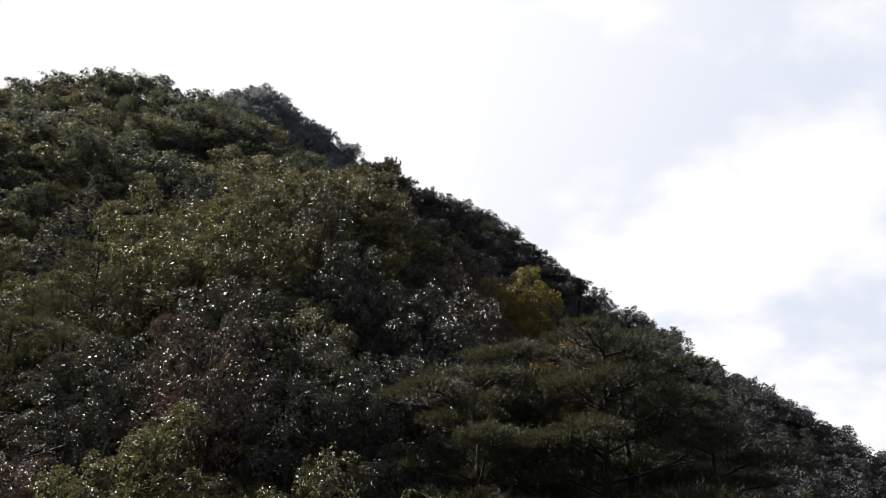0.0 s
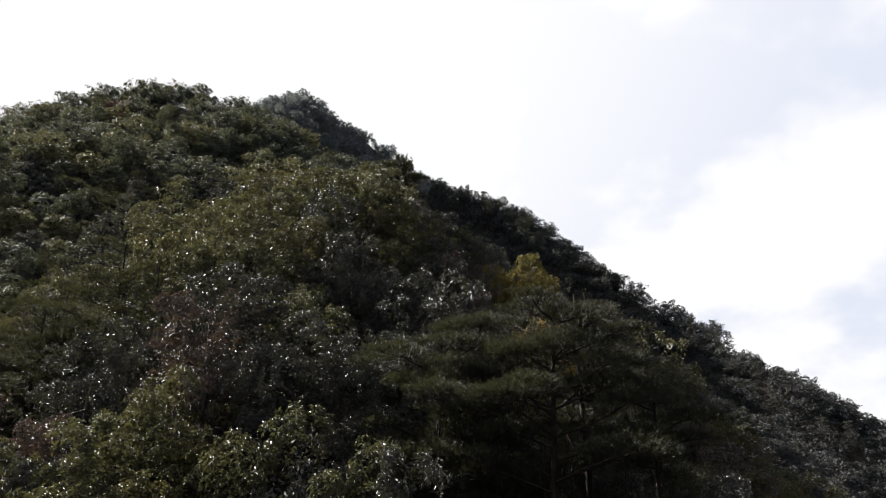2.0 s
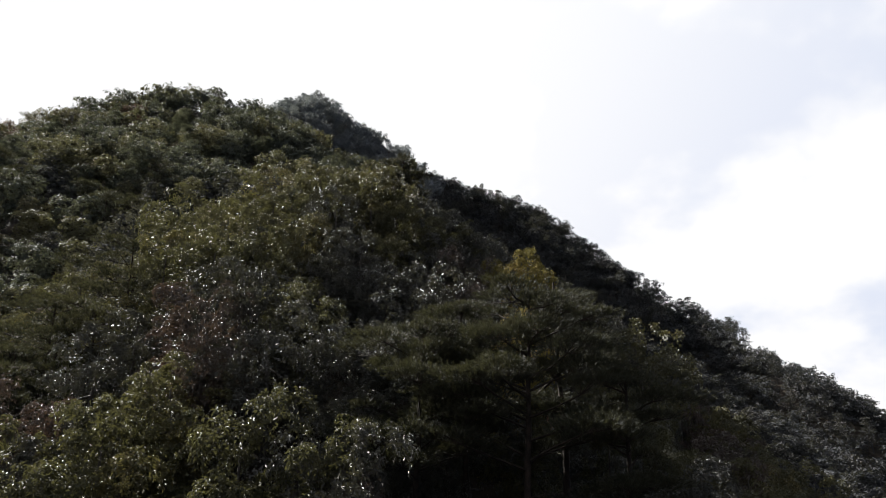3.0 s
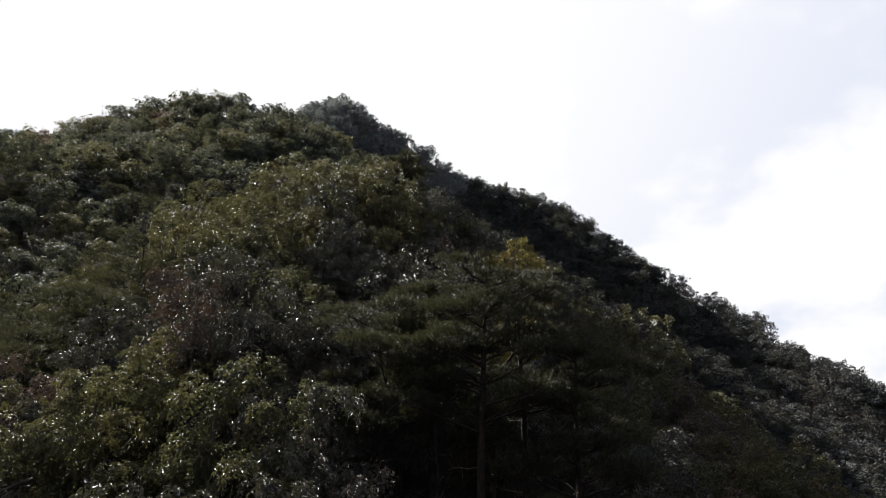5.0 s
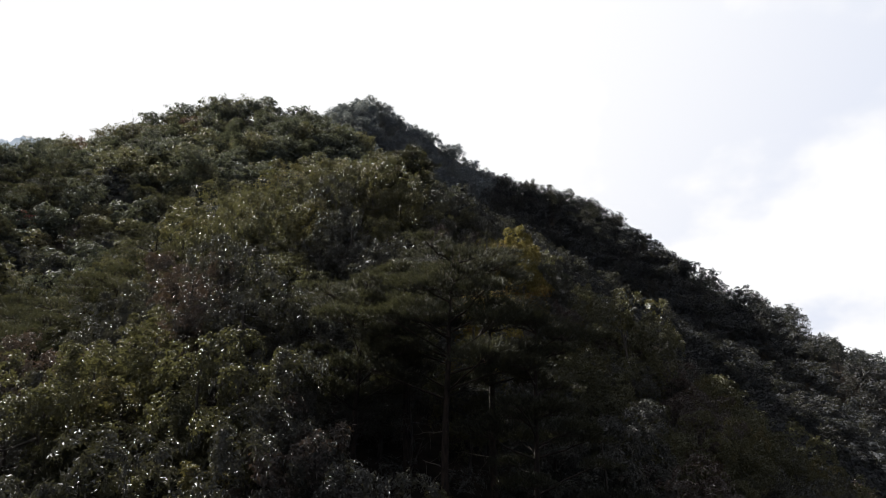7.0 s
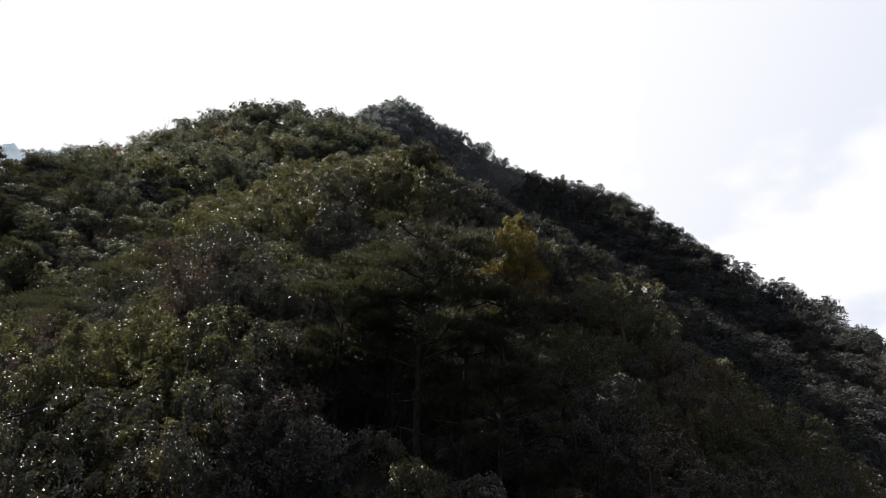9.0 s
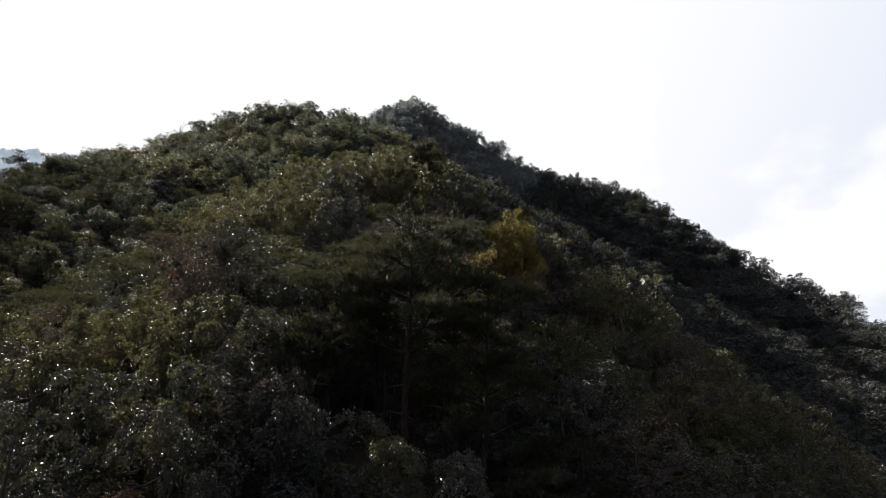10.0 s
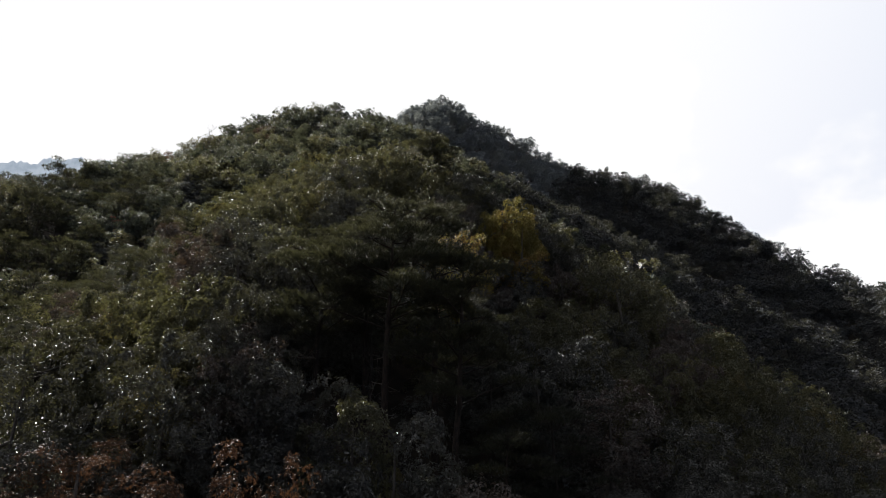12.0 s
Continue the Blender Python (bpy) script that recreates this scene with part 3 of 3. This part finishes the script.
BARE = [bare_tree(95 + k, 6.5, 9) for k in range(2)]
for k, (x, y, top) in enumerate(((-70.0, 93.0, 90.4), (-74.0, 96.0, 91.6), (-66.5, 91.5, 88.6))):
    model = BARE[k % 2]
    tagged(plant(model, x, y, 1.0, tall=max(0.5, (top - float(land(x, y))) / 6.8)), "small leafless tree with fine grey twigs on the hill", "tree", "bare trees in the forest")
hanging = new("dead_branch")
twist = bend(np.random.default_rng(5), (0, 0, 0), (0.25, -0.1, -0.9), 8, 0.18)
part("stick", sheet("stick", *tube(twist, np.linspace(0.045, 0.02, 8), 6), PALE, True), hanging)
part("twig", sheet("twig", *tube(bend(np.random.default_rng(6), twist[4], twist[4] + [0.25, 0.05, 0.15], 4, 0.05), [0.02, 0.015, 0.01, 0.005], 5), PALE, True), hanging)
part("stub", sheet("stub", *tube(bend(np.random.default_rng(8), twist[0], twist[0] + [-0.55, 0.1, 0.6], 5, 0.1), np.linspace(0.045, 0.03, 5), 6), PINE_BARK, True), hanging)
part("snag", sheet("snag", *tube(bend(np.random.default_rng(9), (6.2 - 5.6, 22.4 - 24.2, 1.5), twist[0] + [-0.55, 0.1, 0.6], 4, 0.05), np.linspace(0.06, 0.045, 4), 6), PINE_BARK, True), hanging)
hanging.matrix_basis = Matrix.Translation((5.6, 24.2, 29.9))
tagged(hanging, "broken pinkish branch with its bark torn off, hanging from the pine", "branch")

# the hill behind, and the foot of the far slope
for x, y in spots(-112, 50, 28, 84, 4.8):
    if (x > -31 and y < 59) or (-38 < x < 18 and y > 58) or x < -13 - 1.5 * (y - 12) or x > 16 + 0.65 * (y - 12):
        continue
    w = rng.random()
    if w < 0.24:
        plant(FAR_PINE[rng.integers(2)], x, y, rng.uniform(0.8, 1.1), "NEEDLE")
    else:
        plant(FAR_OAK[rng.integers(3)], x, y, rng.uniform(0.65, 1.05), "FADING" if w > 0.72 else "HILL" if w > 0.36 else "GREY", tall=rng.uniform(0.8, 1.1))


# ---- far woods, too many to count ----
def far_crown(seed, kind, grain):
    g = np.random.default_rng(seed)
    if kind == "pine":
        n = grain[0] * grain[1] * grain[2]
        c = np.array([(g.normal(0, 1.1) * (1.2 - k / 11), g.normal(0, 1.1) * (1.2 - k / 11), 2.6 + 0.5 * k) for k in range(11)])
        r = np.linspace(1.7, 0.6, 11)
        d = unit(g.normal(0, 1, (n, 3)) * [1, 1, 0.3] + [0, 0, 0.15])
        pick = g.integers(0, 11, n)
        foot = c[pick] + d * r[pick, None] * g.uniform(0.4, 1, (n, 1))
        along = unit(d * [1, 1, 0.2] + [0, 0, 0.3] + g.normal(0, 0.3, d.shape))
        return chips(foot, along, unit(g.normal(0, 0.5, d.shape) + [0, 0, 1]), grain[3] * g.uniform(0.8, 1.3, n), grain[4] * 0.6)
    c, r = crown_plan(g, 6.6, 3.3, 14)
    return joined([leaf_crown(g, c, r, *grain, cut=chips), core_lumps(g, c, r, 0.32)])


def far_woods(name, places, material, label, kinds, grain):
    forms = [far_crown(60 + k, kinds[k % len(kinds)], grain) for k in range(8)]
    vs, fs, n = [], [], 0
    for x, y in places:
        v, f = forms[rng.integers(8)]
        a, s = rng.uniform(0, 6.28), rng.uniform(0.95, 1.25)
        turn = np.array([[math.cos(a), -math.sin(a), 0], [math.sin(a), math.cos(a), 0], [0, 0, rng.uniform(0.85, 1.1)]]) * s
        vs.append(v @ turn.T + [x, y, float(land(x, y)) - 0.4]), fs.append(f + n)
        n += len(v)
        stem = tube([(x, y, float(land(x, y)) - 1), (x, y, float(land(x, y)) + 5 * s)], [0.16, 0.06], 3)
        vs.append(stem[0]), fs.append(np.concatenate([stem[1][:, :3], stem[1][:, [0, 2, 3]]]) + n)
        n += len(stem[0])
    tagged(new(name, sheet(name, np.concatenate(vs), np.concatenate(fs), material)), label, "forest", kind="stuff")


shrub = [leaf_crown(np.random.default_rng(90 + k), np.array([(0, 0, 0.7), (0.7, 0.2, 0.5), (-0.5, 0.5, 0.9), (0.1, -0.6, 0.4)]), np.array([0.8, 0.6, 0.6, 0.6]), 30, 6, 4, 0.15, 0.07, 60, chips) for k in range(4)]
vs, fs, count = [], [], 0
for x, y in spots(-34, 50, 5, 66, 2.6):
    if x < -13 - 1.5 * (y - 12) or x > 16 + 0.65 * (y - 12):
        continue
    v, f = shrub[rng.integers(4)]
    a, size = rng.uniform(0, 6.28), rng.uniform(0.8, 1.7)
    turn = np.array([[math.cos(a), -math.sin(a), 0], [math.sin(a), math.cos(a), 0], [0, 0, 1]]) * size
    vs.append(v @ turn.T + [x, y, float(land(x, y)) - 0.1]), fs.append(f + count)
    count += len(v)
tagged(new("undergrowth", sheet("undergrowth", np.concatenate(vs), np.concatenate(fs), GREEN)), "dense green undergrowth beneath the trees", "shrubs", kind="stuff")
hill = [(x, y) for x, y in spots(-125, 34, 84, 130, 5.4) if (x < -14 or y < 104) and x > -107]
high = [(x, y) for x, y in spots(-150, -20, 130, 300, 6.2) if land(x, y) > 80 and not (153 < y < 195 and x < -48) and not (195 <= y < 235 and x < -85) and x > -104 and y < 291 and not (144 < y and y < 195 and x < -86)]
slope = [(x, y) for x, y in spots(-20, 128, 63, 184, 5.4) + spots(-20, 128, 184, 300, 4.7) if land(x, y) > 3 and (x > 52 or y > 104 or (x > 34 and y > 84)) and not (y < 165 and x > 62 + 0.45 * (y - 60)) and y < 282 - 0.9 * max(0, x - 10) and not (x > 76 and y > 196)]
lee = [(x, y) for x, y in spots(-38, 18, 59, 84, 5.4)]
MIXED, LEAFY = ("oak", "oak", "pine", "oak"), ("oak", "oak", "oak", "oak")


def shared(places, shares):
    """Deals standing places out to several kinds of wood, in loose drifts."""
    out = [[] for k in shares]
    for x, y in places:
        f = 0.5 + 0.28 * patchy(x, y, 0.16, 0.07) + rng.uniform(-0.3, 0.3)
        k = 0
        while k < len(shares) - 1 and f > sum(shares[:k + 1]):
            k += 1
        out[k].append((x, y))
    return out


green, fading, rusty = shared(hill, (0.62, 0.31, 0.07))
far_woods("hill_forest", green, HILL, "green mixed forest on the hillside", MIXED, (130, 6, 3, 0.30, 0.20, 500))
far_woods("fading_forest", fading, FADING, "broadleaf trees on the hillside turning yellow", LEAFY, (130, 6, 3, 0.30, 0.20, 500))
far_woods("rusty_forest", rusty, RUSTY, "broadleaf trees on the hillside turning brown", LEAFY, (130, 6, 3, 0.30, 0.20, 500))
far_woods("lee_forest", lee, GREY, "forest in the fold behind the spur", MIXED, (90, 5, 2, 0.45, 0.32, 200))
green, fading, rusty = shared([p for p in high if p[1] < 200], (0.6, 0.34, 0.06))
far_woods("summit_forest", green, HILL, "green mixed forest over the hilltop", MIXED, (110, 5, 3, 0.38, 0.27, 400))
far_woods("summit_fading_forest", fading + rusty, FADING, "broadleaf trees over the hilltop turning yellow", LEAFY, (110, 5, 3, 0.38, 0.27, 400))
far_woods("peak_forest", [p for p in high if p[1] >= 200], PEAK, "forest on the far rocky peak, haze put into its leaf colour", MIXED, (90, 5, 2, 0.48, 0.34, 260))
far_woods("slope_forest", slope, GREY, "dense forest covering the far slope, leaf colour greyed for haze", ("oak", "oak", "oak", "pine"), (80, 5, 2, 0.46, 0.34, 160))

# ---- hazy mountain beyond ----
az = np.radians(np.linspace(-80, -22, 420))
crest = 333 + 2.4 * (np.degrees(az) + 45) - 0.055 * np.clip(np.degrees(az) + 45, -60, 0) ** 2 - 0.2 * np.clip(np.degrees(az) + 42, 0, 60) ** 2
crest = crest + 2.5 * np.sin(az * 61) + 1.6 * np.sin(az * 170 + 1) + 1.2 * np.sin(az * 391 + 2 * np.sin(az * 97)) + 1.0 * np.sin(az * 611 + 3 * np.sin(az * 53)) + rng.uniform(0, 1.3, len(az))
steps = np.linspace(0, 1, 14)
far_x = np.sin(az)[None] * (700 - 260 * steps[:, None] + 6 * np.sin(az * 240)[None] * steps[:, None])
far_y = np.cos(az)[None] * (700 - 260 * steps[:, None])
far_z = crest[None] * (1 - steps[:, None]) + 6 * rng.random((14, len(az))) * (steps[:, None] > 0)
k = (np.arange(13)[:, None] * len(az) + np.arange(len(az) - 1)[None]).ravel()
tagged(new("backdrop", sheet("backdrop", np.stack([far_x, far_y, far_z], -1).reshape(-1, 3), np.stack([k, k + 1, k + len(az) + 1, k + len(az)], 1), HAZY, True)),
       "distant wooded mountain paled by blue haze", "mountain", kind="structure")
